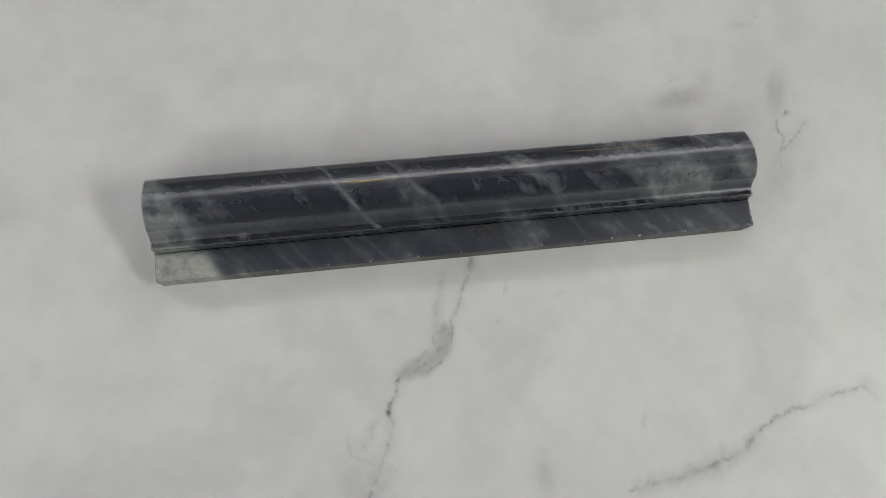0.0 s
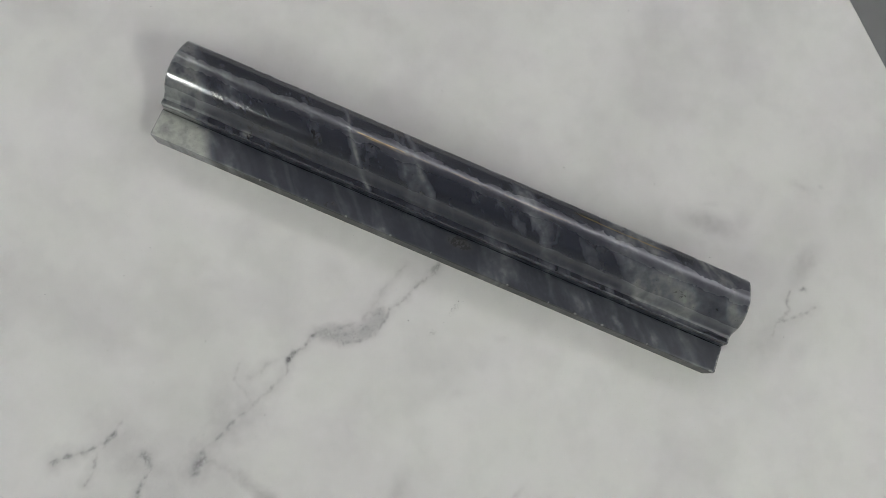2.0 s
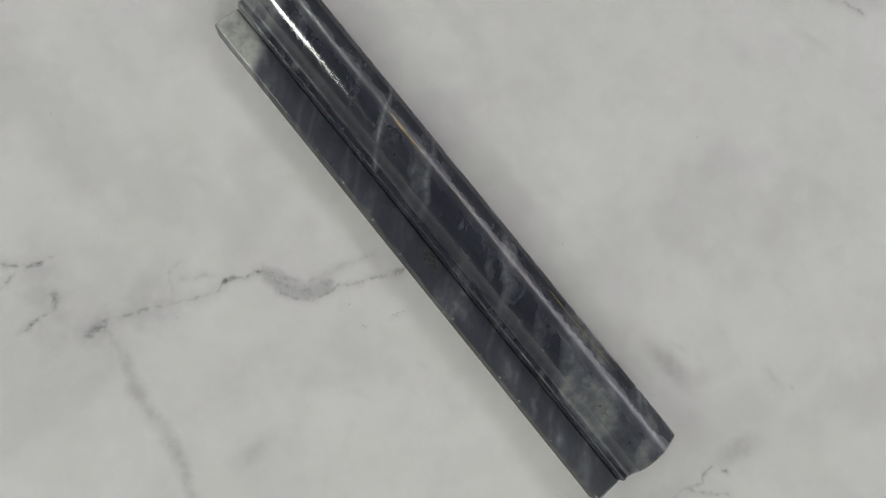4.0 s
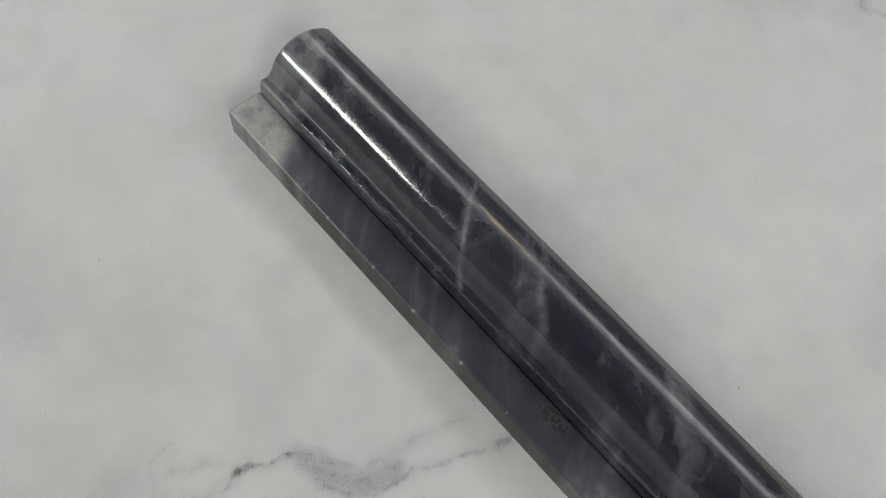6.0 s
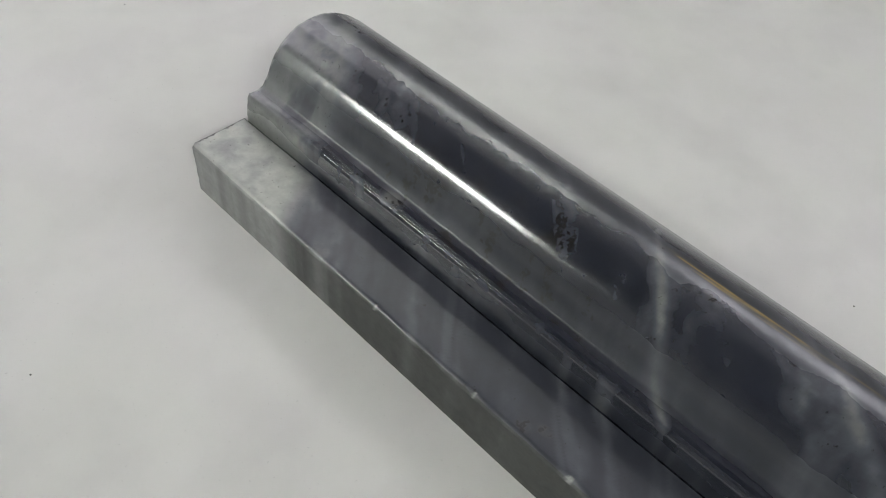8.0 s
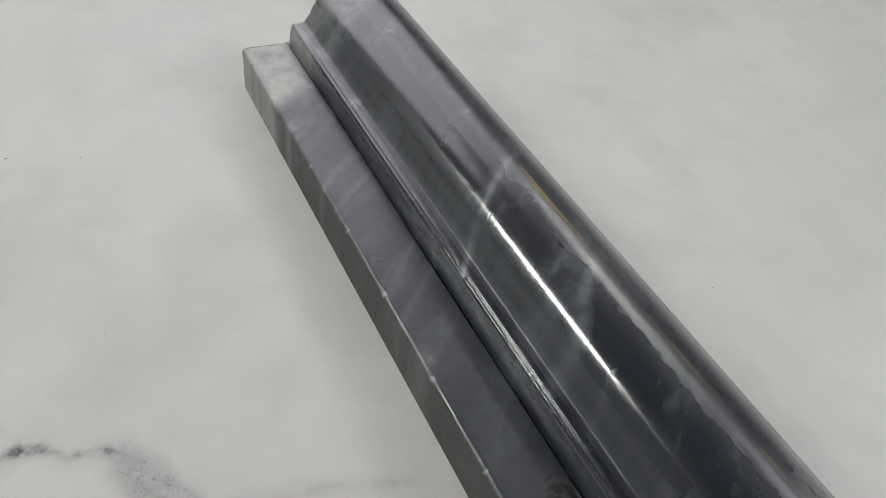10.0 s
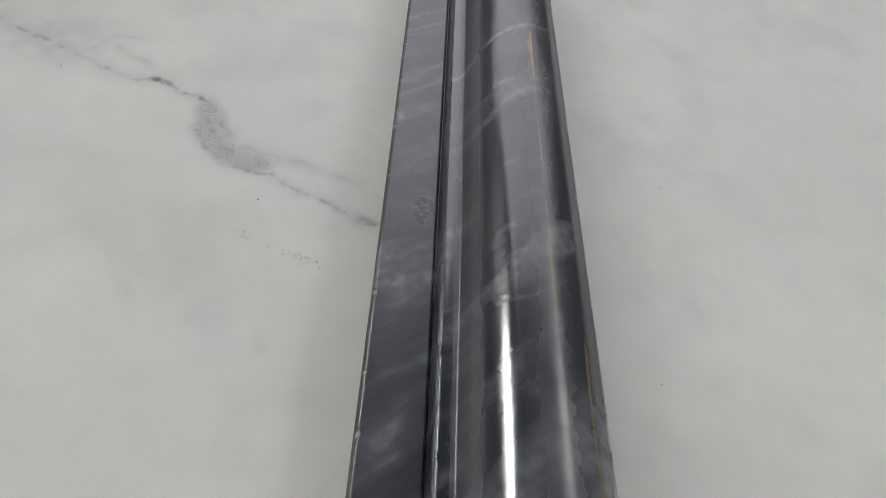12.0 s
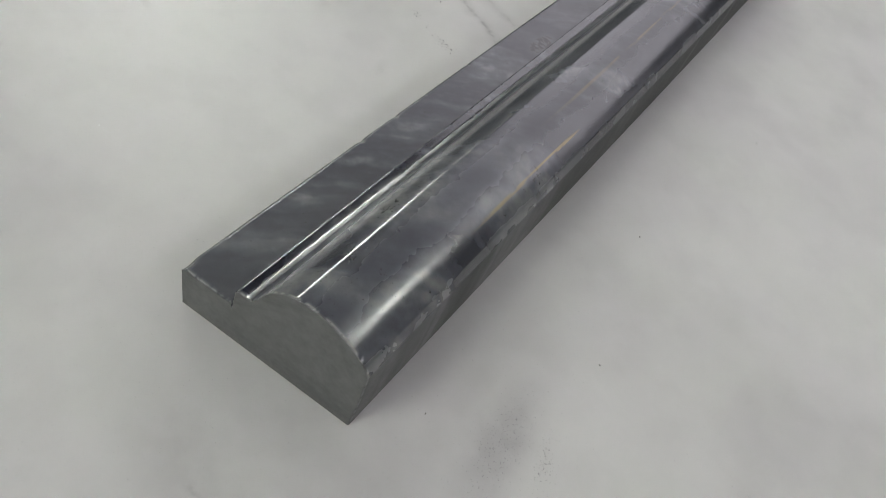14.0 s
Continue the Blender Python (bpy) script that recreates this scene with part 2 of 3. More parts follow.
def shade_of_slab(co):
    """Vein, cloud and speckle of the slab, from places in the table's own axes."""
    a = radians(EDGE_TURN)
    x = (co[:, 0] * math.cos(a) - co[:, 1] * math.sin(a)) * 1000
    y = (co[:, 0] * math.sin(a) + co[:, 1] * math.cos(a)) * 1000
    wx = x + 3.6 * (fbm(x / 8, y / 8, 11) - 0.5) + 1.6 * (fbm(x / 2.2, y / 2.2, 15) - 0.5)
    wy = y + 3.6 * (fbm(x / 8, y / 8, 21) - 0.5) + 1.6 * (fbm(x / 2.2, y / 2.2, 25) - 0.5)
    patch, fine = fbm(x / 5, y / 5, 31), fbm(x / 1.7, y / 1.7, 35)
    shade = {"vein": np.zeros(len(x)), "cloud": np.zeros(len(x)), "speckle": np.zeros(len(x))}

    def lay(name, values):
        shade[name] = np.maximum(shade[name], values)

    def stroke(width, strength, halo, halo_strength, *pts):
        """A broken line of half width mm with a soft halo round it."""
        d, along = line_distance(wx, wy, pts)
        w = width * (0.55 + 0.9 * patch)
        lay("vein", strength * np.exp(-(d / w) ** 2) * (0.2 + 1.1 * smooth(0.36, 0.66, 0.5 * patch + 0.5 * fine)))
        lay("cloud", halo_strength * np.exp(-(d / (halo * (0.7 + 0.6 * patch))) ** 2) * (0.5 + patch))

    def smear(cx, cy, along, across, turn, strength, speck):
        """A soft smudge with dark specks in it."""
        c, n = math.cos(radians(turn)), math.sin(radians(turn))
        p, q = (wx - cx) * c + (wy - cy) * n, -(wx - cx) * n + (wy - cy) * c
        g = np.exp(-((p / along) ** 2 + (q / across) ** 2))
        lay("cloud", g * strength * (0.5 + patch))
        lay("speckle", g * speck)

    # the main vein, from under the rail to its node
    stroke(0.7, 0.50, 3.0, 0.26, (157, -2), (154, -8), (151, -16), (147, -26), (143, -33), (142, -38))
    stroke(0.9, 0.16, 4.0, 0.26, (140, -8), (138, -18), (135, -29), (132, -38))
    stroke(0.8, 0.45, 2.5, 0.25, (142, -38), (141, -46), (138, -50), (127, -56))
    stroke(0.6, 0.20, 2.5, 0.25, (132, -38), (131, -43), (123, -51), (116, -56))
    stroke(0.7, 0.55, 2.0, 0.25, (134, -45), (131, -49), (124, -54), (120, -56))
    stroke(1.4, 1.10, 4.0, 0.35, (111, -60), (113, -58), (117, -55))
    d, _ = line_distance(wx, wy, [(138, -38), (135, -46), (128, -52), (118, -56)])
    body = np.exp(-(d / 5.2) ** 4)
    lay("cloud", body * (0.42 + 0.5 * patch))
    lay("speckle", body * (0.22 + 0.22 * smooth(0.4, 0.65, fine)))
    # on from the node to the second one
    stroke(0.8, 0.65, 3.5, 0.26, (111, -60), (110, -66), (107, -71))
    stroke(1.1, 1.00, 3.5, 0.25, (107, -71), (106, -74), (106, -76))
    stroke(0.8, 0.48, 4.5, 0.30, (106, -76), (107, -82), (105, -88), (102, -96), (98, -104))
    stroke(0.8, 0.42, 9.0, 0.46, (98, -104), (95, -110), (91, -119), (86, -130))
    stroke(0.8, 0.14, 4.0, 0.20, (104, -72), (101, -77), (97, -83), (92, -90))
    stroke(0.7, 0.20, 5.0, 0.22, (98, -102), (93, -97), (85, -94), (85, -86))
    stroke(1.8, 0.55, 9.0, 0.54, (86, -131), (88, -134), (86, -140))
    stroke(1.8, 0.10, 4.0, 0.40, (91, -133), (100, -134), (114, -137), (125, -139), (147, -140), (160, -142), (182, -150))
    smear(86, -112, 22, 9, -75, 0.42, 0.1)
    smear(62, -148, 36, 15, -25, 0.45, 0.15)
    # the darker marks beyond it
    stroke(1.3, 0.60, 6.0, 0.44, (60, -141), (64, -142), (66, -147), (67, -154), (67, -161))
    stroke(0.9, 0.62, 5.0, 0.36, (25, -160), (33, -153), (37, -150), (42, -144), (45, -137), (45, -131))
    stroke(0.7, 0.45, 5.0, 0.30, (43, -164), (43, -156), (42, -150), (43, -145))
    # the long vein on the side of the far end
    stroke(0.8, 0.42, 4.0, 0.24, (388, -80), (371, -85), (361, -88), (348, -91), (341, -92), (330, -94))
    stroke(0.9, 0.50, 4.0, 0.30, (330, -94), (325, -96), (315, -97), (308, -99), (298, -104), (294, -108))
    stroke(1.3, 0.45, 6.0, 0.44, (294, -108), (289, -111), (287, -115), (281, -116), (268, -120))
    stroke(1.2, 0.25, 4.5, 0.42, (268, -120), (249, -124), (234, -125), (228, -126))
    stroke(1.2, 0.60, 3.0, 0.30, (228, -126), (224, -128))
    # marks near the table's edge
    stroke(1.5, 0.70, 5.0, 0.40, (112, 274), (117, 270), (122, 267), (125, 266))
    stroke(0.7, 0.35, 4.0, 0.20, (126, 266), (129, 269), (134, 270))
    stroke(0.9, 0.85, 4.0, 0.20, (134, 270), (135, 276), (139, 282), (144, 286))
    stroke(0.8, 0.60, 4.0, 0.20, (144, 286), (153, 293), (160, 296), (166, 297), (175, 299))
    stroke(0.9, 0.40, 4.0, 0.26, (170, 288), (179, 293), (189, 297), (194, 302), (206, 308))
    smear(140, 270, 6, 5, 0, 0.40, 0.0)
    smear(182, 312, 48, 15, 30, 0.34, 0.0)
    smear(199, 269, 13, 4, 20, 0.22, 0.0)
    smear(181, 230, 12, 6, 10, 0.16, 0.0)
    # the forked mark beyond the far end
    stroke(0.7, 0.40, 4.0, 0.16, (336, 60), (336, 53), (338, 49), (335, 40), (334, 34))
    stroke(0.8, 0.50, 4.0, 0.20, (353, 57), (346, 51), (342, 47), (335, 40))
    stroke(0.9, 0.60, 2.5, 0.18, (341, 63), (343, 65))
    smear(339, 76, 13, 6, 80, 0.58, 0.12)
    smear(332, 30, 22, 9, 75, 0.30, 0.0)
    smear(350, 30, 10, 5, 60, 0.18, 0.05)
    # speckled smudges
    smear(283, 77, 16, 6, 5, 0.55, 0.26)
    smear(298, 84, 10, 5, 70, 0.26, 0.05)
    smear(280, 87, 8, 2.5, 15, 0.12, 0.34)
    smear(325, 117, 8, 3, 0, 0.20, 0.30)
    smear(334, 122, 2, 1.4, 0, 0.15, 0.45)
    smear(181, -114, 12, 6, 85, 0.34, 0.06)
    smear(236, -93, 6, 1.7, 68, 0.26, 0.1)
    smear(348, -124, 6, 2, 45, 0.24, 0.1)
    smear(172, -19, 6, 2.0, 85, 0.06, 0.40)
    smear(166, -35, 3, 1.6, 30, 0.06, 0.44)
    smear(190, -57, 9, 3, 30, 0.16, 0.12)
    smear(56, -55, 18, 5, 30, 0.14, 0.02)
    smear(24, -100, 5, 2, 20, 0.14, 0.25)
    smear(200, -24, 4, 1.5, 10, 0.12, 0.25)
    lay("cloud", 0.20 * smooth(0.45, 0.8, fbm(x / 45, y / 45, 61)) + 0.07 * smooth(0.4, 0.7, fbm(x / 12, y / 12, 65)))
    return shade


def set_attribute(me, name, values):
    me.attributes.new(name, "FLOAT", "POINT").data.foreach_set("value", np.ascontiguousarray(values, dtype=np.float32))


def slab_mesh():
    """A slab whose top is a grid, fine round the rail; veins are an attribute of its points."""
    xs = np.concatenate([np.linspace(-0.42, -0.18, 20)[:-1], np.linspace(-0.18, 0.389, 760)])
    ys = np.concatenate([np.linspace(-0.62, -0.32, 20)[:-1], np.linspace(-0.32, 0.25, 760), np.linspace(0.25, 0.55, 20)[1:]])
    gx, gy = np.meshgrid(xs, ys)
    n, m = gx.shape
    co = np.stack([gx.ravel(), gy.ravel(), np.zeros(gx.size)], 1)
    idx = np.arange(n * m).reshape(n, m)
    quads = np.stack([idx[:-1, :-1].ravel(), idx[:-1, 1:].ravel(), idx[1:, 1:].ravel(), idx[1:, :-1].ravel()], 1)
    rim = np.concatenate([idx[0, :], idx[1:, -1], idx[-1, -2::-1], idx[-2:0:-1, 0]])
    out = co[rim].copy()
    out[:, 0] = np.where(out[:, 0] > 0.385, 0.391, out[:, 0])
    out[:, 2] = -0.002
    low = out.copy()
    low[:, 2] = -0.018
    k = len(rim)
    a, b = n * m + np.arange(k), n * m + k + np.arange(k)
    after = lambda r: np.roll(r, -1)
    side = np.concatenate([np.stack([rim, a, after(a), after(rim)], 1), np.stack([a, b, after(b), after(a)], 1)])
    allco = np.concatenate([co, out, low])
    faces = np.concatenate([quads, side])
    me = bpy.data.meshes.new("tabletop")
    me.vertices.add(len(allco))
    me.vertices.foreach_set("co", allco.ravel())
    loops = np.concatenate([faces.ravel(), b[::-1]])
    me.loops.add(len(loops))
    me.loops.foreach_set("vertex_index", loops.astype(np.int32))
    me.polygons.add(len(faces) + 1)
    me.polygons.foreach_set("loop_start", np.concatenate([np.arange(len(faces)) * 4, [len(faces) * 4]]).astype(np.int32))
    me.update(calc_edges=True)
    me.validate()
    return me, allco


me, slab_co = slab_mesh()
me.materials.append(SLAB)
for key, values in shade_of_slab(slab_co).items():
    set_attribute(me, key, values)
top = new("tabletop", me)
top.parent = table
part("base", box(bmesh.new(), -0.35, 0.3, -0.48, 0.48, zf + 0.0, -0.018), BASE, table)

# ---- chair rail ----
L = 0.305


def profile():
    """The cross-section as (y, z) in metres, from the front foot over the rounded crest to the back foot."""
    pts = [(0.0, 0.0), (0.0, 12.6), (0.7, 13.3), (7.5, 13.2), (13.7, 13.3), (14.4, 12.0), (15.1, 18.4), (15.7, 19.4), (17.6, 19.2), (19.4, 19.7)]
    pts += [(20.9, 21.8), (22.7, 25.2), (24.9, 27.8), (27.6, 29.75), (29.6, 30.75), (30.8, 31.0), (34.4, 31.3), (37.6, 30.95), (40.8, 29.75), (44.5, 27.7), (48.0, 24.9)]
    pts += [(49.2, 22.2), (49.0, 12.0), (48.4, 0.0)]
    return np.array(pts) / 1000


def resample(p, step, corners):
    """Even steps along the outline; runs between named corners are rounded by a spline."""
    out = []
    for a, b in zip(corners[:-1], corners[1:]):
        q = p[a:b + 1]
        if len(q) > 2:
            t = np.linspace(0, len(q) - 1, 40 * len(q))
            pad = np.vstack([2 * q[0] - q[1], q, 2 * q[-1] - q[-2]])
            i = np.minimum(t.astype(int), len(q) - 2)
            u = (t - i)[:, None]
            p0, p1, p2, p3 = pad[i], pad[i + 1], pad[i + 2], pad[i + 3]
            q = 0.5 * (2 * p1 + (p2 - p0) * u + (2 * p0 - 5 * p1 + 4 * p2 - p3) * u ** 2 + (3 * p1 - p0 - 3 * p2 + p3) * u ** 3)
        s = np.concatenate([[0], np.cumsum(np.linalg.norm(np.diff(q, axis=0), axis=1))])
        k = max(1, int(round(s[-1] / step)))
        at = np.linspace(0, s[-1], k + 1)[:-1]
        out.append(np.stack([np.interp(at, s, q[:, 0]), np.interp(at, s, q[:, 1])], 1))
    out.append(p[-1:])
    return np.concatenate(out)


def shade_of_rail(x, y, z):
    """Tone (dark to pale), rust, pits and satin of the marble, from places in mm."""
    run = (x * 25 - y * 28) / 37.5
    cross = (x * 28 + y * 25) / 37.5
    w = fbm(x / 14, y / 14, 101)
    v = fbm(x / 30, y / 22, 105)
    fine = fbm(cross / 1.6 + 3 * w, run / 16, 111)
    broad = fbm(cross / 6 + 1.2 * w, run / 30, 121)
    wisp = fbm(cross / 3.2 + 1.6 * w, run / 14 + 2 * v, 125)
    blot = fbm(x / 4.5, y / 4.5, 131)
    tone = 0.01 + 0.20 * smooth(0.43, 0.8, broad) * (0.3 + 1.2 * smooth(0.35, 0.65, v)) + 0.13 * smooth(0.50, 0.80, wisp) * smooth(0.35, 0.6, w)
    tone = tone * (0.65 + 0.7 * smooth(0.3, 0.7, blot)) + 0.07 * smooth(0.5, 0.75, fbm(cross / 1.3, run / 3.0, 137)) * smooth(0.4, 0.7, v)
    ledge = smooth(15.5, 14.5, y) * smooth(12, 13, z)
    tone = tone + ledge * (0.02 + (0.03 + 0.20 * np.exp(-((x - 85) / 34) ** 2)) * smooth(0.45, 0.70, fbm(cross / 2.0 + 1.5 * w, run / 40, 135)))
    # darker mottled stretch on the front of the round
    mott = np.exp(-((x - 62) / 26) ** 2) * smooth(15, 18, y) * smooth(34, 28, y)
    tone = tone * (1 - 0.8 * mott * smooth(0.35, 0.6, blot))
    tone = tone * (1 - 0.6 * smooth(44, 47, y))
    tone = tone + ledge * smooth(235, 285, x) * (0.05 + 0.16 * smooth(0.4, 0.75, broad))
    # the pale end
    edge = np.interp(y, [0, 6, 12, 17, 23.6, 31, 38, 45, 49], [31, 28, 24, 20, 23, 18, 13, 8, 5])
    pale = smooth(-6, 5, edge - x + 4 * (w - 0.5) + 2 * (wisp - 0.5))
    depth = 0.44 + 0.56 * smooth(17, 10, y) - 0.3 * smooth(0.5, 0.8, fbm(x / 5, y / 5, 141))
    tone = tone * (1 - pale) + pale * np.clip(depth + 0.25 * (blot - 0.5), 0.12, 1)
    # drawn streaks: half width mm, tone, points
    for width, t_, pts in ((1.1, 0.52, [(80, 49), (85, 46), (88, 42), (92, 35), (97, 29), (102, 23), (105, 20), (110, 16)]),
                           (0.7, 0.16, [(109, 17), (113, 12), (119, 0)]),
                           (1.7, 0.42, [(116, 48), (122, 43), (126, 36), (130, 31), (135, 27), (139, 24), (143, 18)]),
                           (0.5, 0.16, [(120, 47.5), (128, 40), (134, 33)]),
                           (0.5, 0.15, [(36, 44), (46, 33), (54, 26)]), (0.6, 0.12, [(150, 44), (161, 31), (170, 20)]),
                           (0.6, 0.13, [(176, 45), (184, 35)]), (0.8, 0.10, [(205, 45), (216, 30), (226, 19)]),
                           (0.7, 0.20, [(186, 41), (190, 44), (197, 40), (203, 32), (204, 26), (198, 24), (194, 30), (189, 36)]),
                           (1.0, 0.14, [(264, 46), (276, 34), (290, 20)]), (0.8, 0.12, [(281, 12), (296, 6)]), (1.3, 0.10, [(255, 13), (268, 3)])):
        d, along = line_distance(x + 1.2 * (wisp - 0.5), y + 0.8 * (w - 0.5), pts)
        tone = np.maximum(tone, tone * 0.6 + t_ * np.exp(-(d / width) ** 2) * (0.25 + 0.9 * blot))
    # cloudy pale stretch towards the far end
    lo = np.interp(y, [15, 18, 29, 42, 49], [262, 250, 236, 222, 219])
    hi = np.interp(y, [15, 18, 29, 42, 49], [285, 292, 280, 262, 256])
    band = smooth(-7, 7, x - lo + 10 * (w - 0.5)) * smooth(-9, 9, hi - x + 10 * (broad - 0.5)) * smooth(14, 18, y)
    hole = np.exp(-(((x - 250) / 9) ** 2 + ((y - 35) / 5) ** 2))
    tone = np.maximum(tone, band * (0.42 + 0.55 * (blot - 0.5) + 0.3 * (wisp - 0.5)) * (1 - 0.7 * hole))
    tail = smooth(262, 275, x) * smooth(16, 19, y)
    tone = np.maximum(tone, tail * (0.17 + 0.26 * smooth(0.35, 0.75, broad) + 0.3 * (blot - 0.5)))
    # spots
    grain = fbm(x / 0.9, y / 0.9, 151)
    rust, pit, rough = np.zeros(x.shape), np.zeros(x.shape), np.zeros(x.shape)
    top = smooth(11, 13, z)
    for cx, cy, ra, rb, t_, r_, p_ in ((161.4, 10.8, 6.5, 3.0, 0.24, 0.7, 0.95), (44, 17.8, 2.6, 1.6, 0.45, 0.2, 0.0), (101, 37.7, 1.2, 0.9, 0.05, 0.3, 0.9), (103, 33.7, 1.4, 0.8, 0.05, 0.3, 0.9),
                                       (93, 2.1, 1.6, 1.2, 0.1, 0.4, 0.9), (82, 1.0, 1.0, 0.6, 0.2, 0.2, 0.8), (286, 38, 1.2, 1.0, 0.05, 0.1, 0.8), (270, 27, 3.5, 2.0, 0.1, 0.1, 0.4),
                                       (232, 45, 2.5, 2.0, 0.1, 0.1, 0.4), (96, 4.0, 1.6, 1.0, 0.1, 0.4, 0.5), (215, 22, 1.5, 1.5, 0.1, 0.1, 0.4)):
        g = np.exp(-(((x - cx) / ra) ** 2 + ((y - cy) / rb) ** 2)) * top
        tone = np.maximum(tone, np.minimum(1, 1.5 * g) * t_)
        rough = np.maximum(rough, 0.35 * smooth(0.15, 0.5, g) * p_ * smooth(0.4, 0.55, grain))
        rust = np.maximum(rust, smooth(0.25, 0.6, g) * r_ * smooth(0.3, 0.6, grain))
        pit = np.maximum(pit, smooth(0.2, 0.5, g) * p_ * smooth(0.42, 0.56, grain))
    pit = np.maximum(pit, 0.6 * np.minimum(1, 1.5 * mott) * smooth(0.5, 0.66, fbm(cross / 1.8, run / 3.5, 161)))
    # worn pale arris along both ends and the front
    arris = np.maximum(smooth(0.7, 0.2, x), smooth(304.2, 304.8, x + 2.3 * y / 48)) * smooth(0.3, 0.55, fbm(x / 3, y / 1.5 + z / 1.5, 171))
    tone = np.maximum(tone, 0.8 * arris)
    cove = smooth(16.5, 20.0, y) * smooth(25.0, 20.5, y)
    satin = np.maximum(np.maximum(1.5 * ledge, np.maximum(2.3 * cove, 3.0 * rough)), np.maximum(1.4 * np.exp(-((y - 37) / 6.5) ** 2) * smooth(20, 25, z), smooth(26.5, 25.0, z) * (y > 40) * 1.0))
    # a pale line on the arris of the step, its wear and highlight painted together
    wear_shine = smooth(0.5, 0.15, np.abs(y - 15.5)) * smooth(18.6, 19.2, z) * (0.15 + 0.85 * smooth(150, 230, x)) * smooth(0.3, 0.55, fbm(x / 5, y, 175))
    tone = np.maximum(tone, 0.5 * wear_shine)
    # thin metal-bright lines along the crest: warm reflections painted at fixed places
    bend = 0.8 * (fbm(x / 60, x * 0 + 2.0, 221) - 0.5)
    glint_line = 0.55 * smooth(0.5, 0.15, np.abs(y - 37.6 - bend)) * smooth(86, 96, x) * (0.35 + 0.65 * smooth(124, 112, x)) * smooth(225, 180, x)
    glint_line = np.maximum(glint_line, 0.45 * smooth(0.36, 0.12, np.abs(y - 36.8 - 1.6 * bend)) * smooth(96, 103, x) * smooth(128, 118, x))
    glint_line = np.maximum(glint_line, 0.45 * smooth(0.4, 0.15, np.abs(y - 44.2 - bend)) * smooth(205, 215, x) * smooth(262, 245, x))
    gold_glint = glint_line * smooth(0.3, 0.6, fbm(x / 9, y / 0.6, 231)) * (z > 20)
    return np.clip(tone, 0, 1), rust, pit, satin, gold_glint


CHIPS = ((83, 0.5, 0.5), (104, 0.8, 0.7), (128, 0.7, 0.5), (191.5, 0.7, 0.6), (228.5, 0.9, 0.7), (243.4, 0.9, 0.8), (150, 0.4, 0.3), (214, 0.4, 0.3), (268, 0.5, 0.3), (303.5, 1.6, 1.3), (58, 0.4, 0.3))


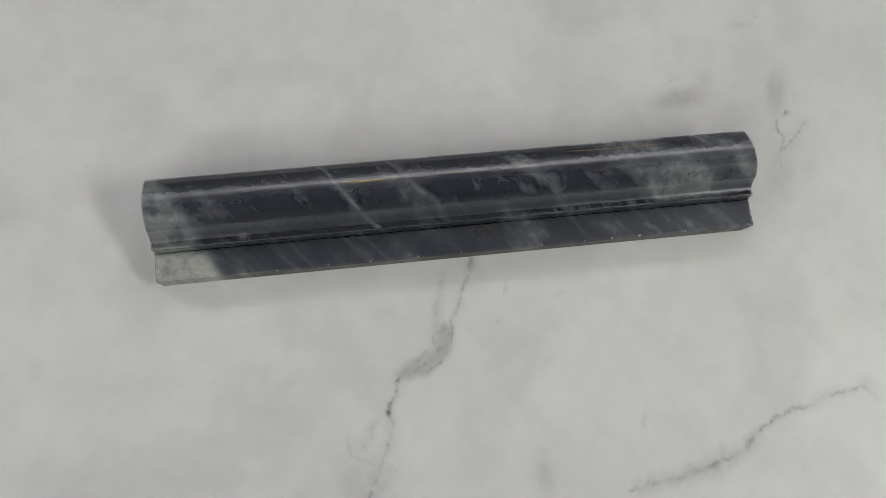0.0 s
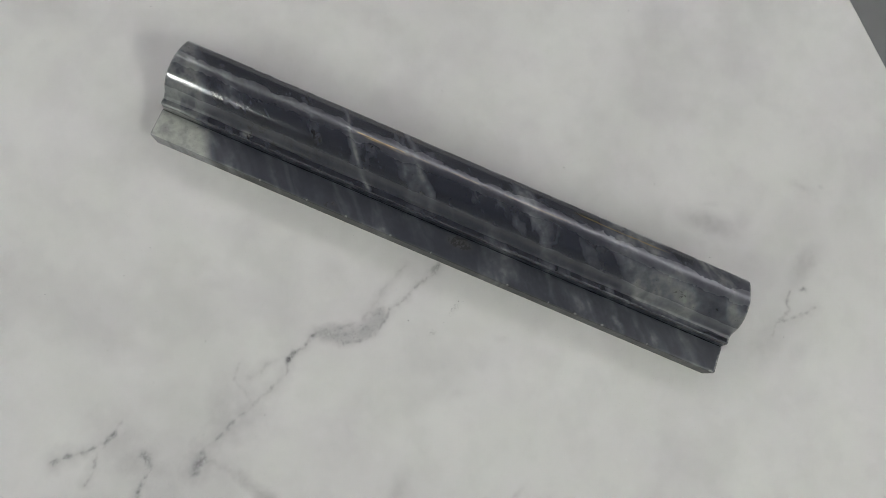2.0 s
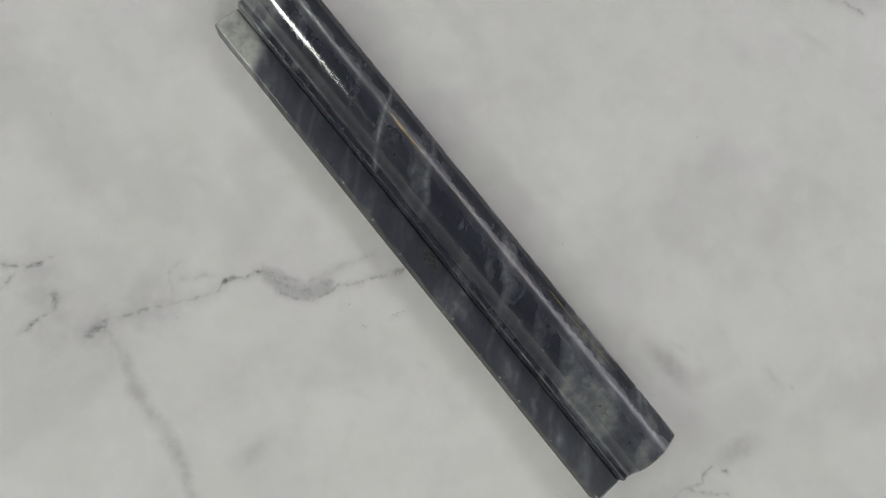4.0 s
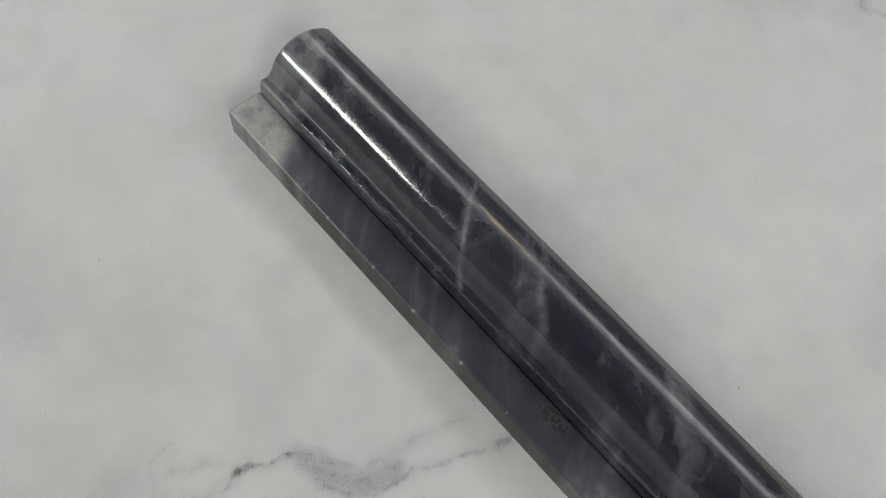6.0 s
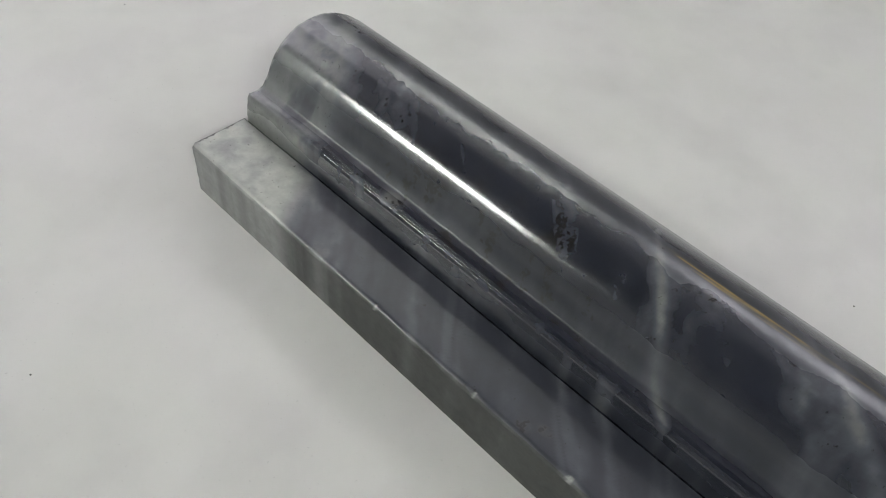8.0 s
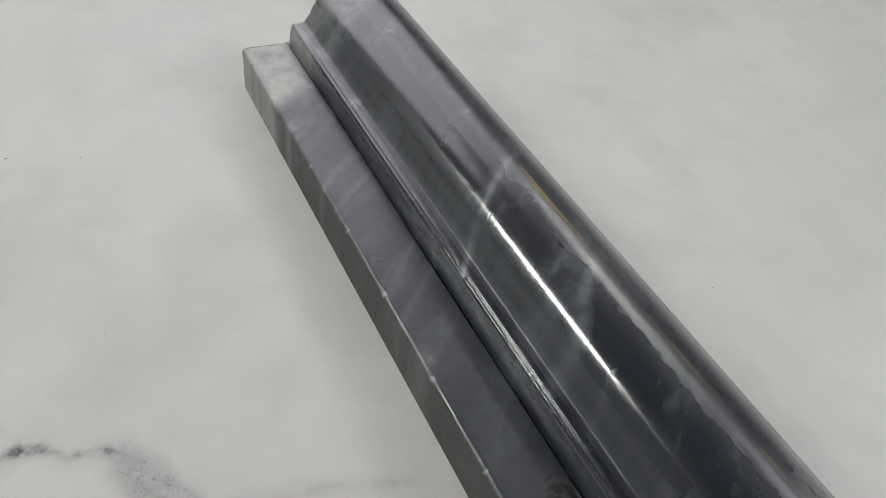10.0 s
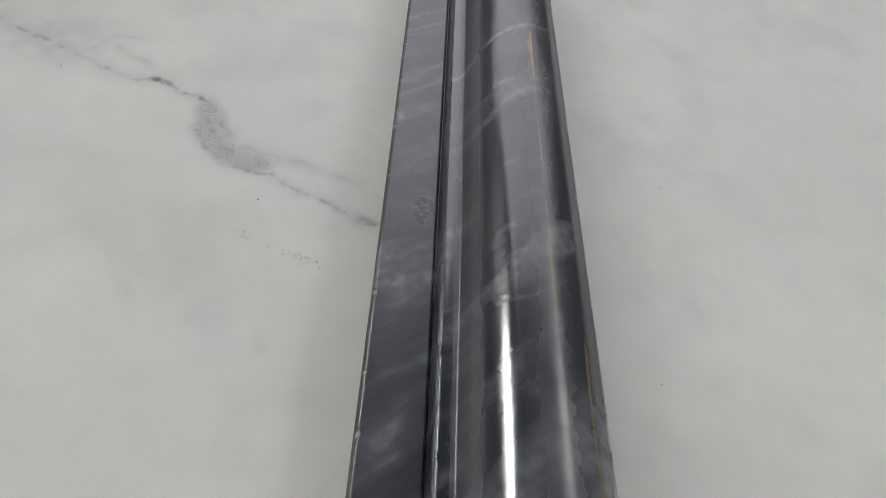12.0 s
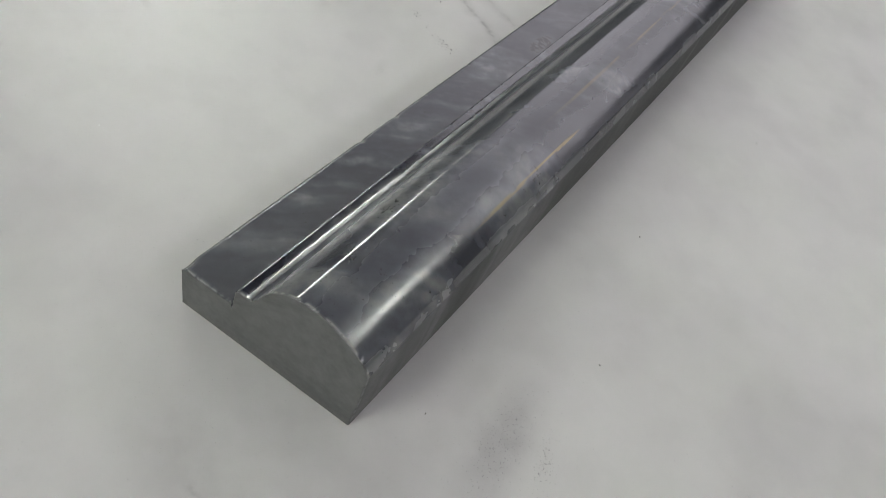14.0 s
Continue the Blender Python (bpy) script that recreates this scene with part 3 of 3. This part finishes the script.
def rail_mesh():
    sec = resample(profile(), 0.00042, [0, 1, 2, 4, 5, 6, 7, 9, 20, 21, 23])
    k = len(sec)
    x = np.concatenate([[0, 0.00025, 0.0005], np.linspace(0.001, L - 0.001, 640), [L - 0.0005, L - 0.00025, L]])
    nx = len(x)
    X, Y = np.meshgrid(x, sec[:, 0], indexing="ij")
    Z = np.tile(sec[:, 1], (nx, 1))
    X = X - (x / L)[:, None] * 0.0023 * (sec[:, 0] / 0.048)[None, :]
    xm, ym, zm = X.ravel() * 1000, Y.ravel() * 1000, Z.ravel() * 1000
    tone, rust, pit, satin, gold_glint = shade_of_rail(xm, ym, zm)
    co = np.stack([X.ravel(), Y.ravel(), Z.ravel()], 1)
    # chips and small nicks along the front arris
    near = np.exp(-(((ym) / 0.8) ** 2 + ((zm - 13.3) / 0.8) ** 2))
    for cx, r, deep in CHIPS:
        g = near * np.exp(-((xm - cx) / r) ** 2)
        co[:, 2] -= g * deep * 0.001
        co[:, 1] += g * deep * 0.0005
        tone = np.maximum(tone, smooth(0.15, 0.5, g) * 0.9)
    nick = near * 0.00025 * smooth(0.55, 0.85, fbm(xm / 0.9, xm * 0 + 3.0, 181))
    co[:, 2] -= nick
    # worn ends
    last = np.exp(-(np.minimum(xm, 305 - 2.3 * ym / 48 - xm) / 0.35) ** 2) * (zm > 1)
    worn = last * 0.0004 * smooth(0.45, 0.8, fbm(ym / 1.1, zm / 1.1 + xm, 185))
    co[:, 2] -= worn
    co[:, 1] += worn * np.sign(24 - ym) * 0.5
    # hand-polished waves
    co[:, 2] += (zm > 14) * 0.00002 * (fbm(xm / 40, ym / 8, 191) - 0.5)
    idx = np.arange(nx * k).reshape(nx, k)
    quads = np.stack([idx[:-1, :-1].ravel(), idx[1:, :-1].ravel(), idx[1:, 1:].ravel(), idx[:-1, 1:].ravel()], 1)
    # sawn ends: a narrow broken arris, then the flat face
    mid = np.array([0.026, 0.011])
    inner = sec + (mid - sec) / np.linalg.norm(mid - sec, axis=1)[:, None] * 0.0003 * (0.4 + 1.2 * fbm(sec[:, 0] * 900, sec[:, 1] * 900, 201))[:, None]
    n0 = nx * k
    left = np.stack([np.full(k, -0.00025), inner[:, 0], np.maximum(inner[:, 1], 0.0)], 1)
    right = np.stack([L + 0.00025 - 0.0023 * inner[:, 0] / 0.048, inner[:, 0], np.maximum(inner[:, 1], 0.0)], 1)
    co = np.concatenate([co, left, right])
    a, b = np.arange(k), np.arange(k - 1)
    ring_l, ring_r = n0 + a, n0 + k + a
    arris = np.concatenate([np.stack([idx[0, b], idx[0, b + 1], ring_l[b + 1], ring_l[b]], 1), np.stack([idx[-1, b + 1], idx[-1, b], ring_r[b], ring_r[b + 1]], 1)])
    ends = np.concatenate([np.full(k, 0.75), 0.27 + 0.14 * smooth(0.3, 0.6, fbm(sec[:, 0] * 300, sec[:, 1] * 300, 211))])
    shades = dict(tone=np.concatenate([tone, ends]), rust=np.concatenate([rust, 0 * ends]), pit=np.concatenate([pit, 0 * ends]), satin=np.concatenate([satin, 0 * ends]), gold_glint=np.concatenate([gold_glint, 0 * ends]))
    front = np.tile(sec[:-1, 0] < 1e-6, nx - 1)
    back = np.tile((sec[:-1, 0] > 0.045) & (sec[:-1, 1] < 0.02225), nx - 1)
    body = quads[~front & ~back].tolist() + [[int(idx[0, 0]), int(idx[0, -1]), int(idx[-1, -1]), int(idx[-1, 0])]]
    left_end = arris[:k - 1].tolist() + [ring_l.tolist()]
    right_end = arris[k - 1:].tolist() + [ring_r[::-1].tolist()]
    return co, shades, body, quads[front].tolist(), quads[back].tolist(), left_end, right_end


def stone_part(name, co, shades, faces, mat, is_smooth):
    """One mesh of the given faces, with its marble shades as point attributes."""
    used, back = np.unique(np.concatenate([np.array(f) for f in faces]), return_inverse=True)
    it = iter(back.tolist())
    me = bpy.data.meshes.new(name)
    me.from_pydata(co[used].tolist(), [], [[next(it) for _ in f] for f in faces])
    for key, values in shades.items():
        set_attribute(me, key, values[used])
    me.materials.append(mat)
    me.polygons.foreach_set("use_smooth", np.full(len(faces), is_smooth))
    return new(name, me)


rail_co, rail_shades, body_faces, front_faces, back_faces, left_faces, right_faces = rail_mesh()
rail = tagged(new("chair_rail"), "dark grey marble chair rail with pale streaks lying on the table", "stone moulding")
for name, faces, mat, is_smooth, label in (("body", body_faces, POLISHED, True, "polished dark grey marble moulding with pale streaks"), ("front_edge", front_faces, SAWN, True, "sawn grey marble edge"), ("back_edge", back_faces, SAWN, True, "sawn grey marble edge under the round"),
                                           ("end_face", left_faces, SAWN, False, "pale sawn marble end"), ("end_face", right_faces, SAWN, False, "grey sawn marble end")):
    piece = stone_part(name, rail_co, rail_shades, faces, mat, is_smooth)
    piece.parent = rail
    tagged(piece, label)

# ---- crumbs on the table ----
rng = np.random.RandomState(5)
spots = [(173, -15, 0), (172, -24, 0), (166, -35, 0), (168, -34, 0), (282, -56, 1), (285, -50, 1), (-75, 26, 0), (15, -68, 0), (122, 86, 0), (247, 85, 0), (65, -82, 0), (208, -119, 0), (297, -120, 0), (-35, 65, 0)]
spots += [(24, -104, 0), (-15, -91, 0), (151, -77, 0), (83, -55, 0), (170, -28, 0), (175, -14, 0), (172, -18, 0), (171, -20, 0), (153, -34, 0)]
spots += [(rng.uniform(-110, 380), rng.uniform(-170, 250), rng.rand() < 0.15) for _ in range(20)]
spots = [p for p in spots if not (-3 < p[0] < 308 and -3 < p[1] < 52) and 0.69 * p[0] + 0.724 * p[1] < 375]
for name, pale, mat, label in (("dark_crumbs", 0, CRUMB, "dark stone crumbs scattered on the white table"), ("white_crumbs", 1, CHIP, "white stone crumbs scattered on the white table")):
    bm = bmesh.new()
    for px, py, kind in spots:
        if bool(kind) != bool(pale):
            continue
        r = rng.uniform(0.12, 0.3) * 0.001
        made = bmesh.ops.create_icosphere(bm, subdivisions=1, radius=r, matrix=pose(px / 1000, py / 1000, r * 0.4, 0, 0, rng.uniform(0, 360)) @ Matrix.Diagonal((rng.uniform(0.7, 1.9), 0.8, 0.6, 1)))
        for v in made["verts"]:
            v.co += Vector(rng.uniform(-0.2, 0.2, 3) * r)
    tagged(part(name, bm, mat), label, "crumbs", kind="stuff")
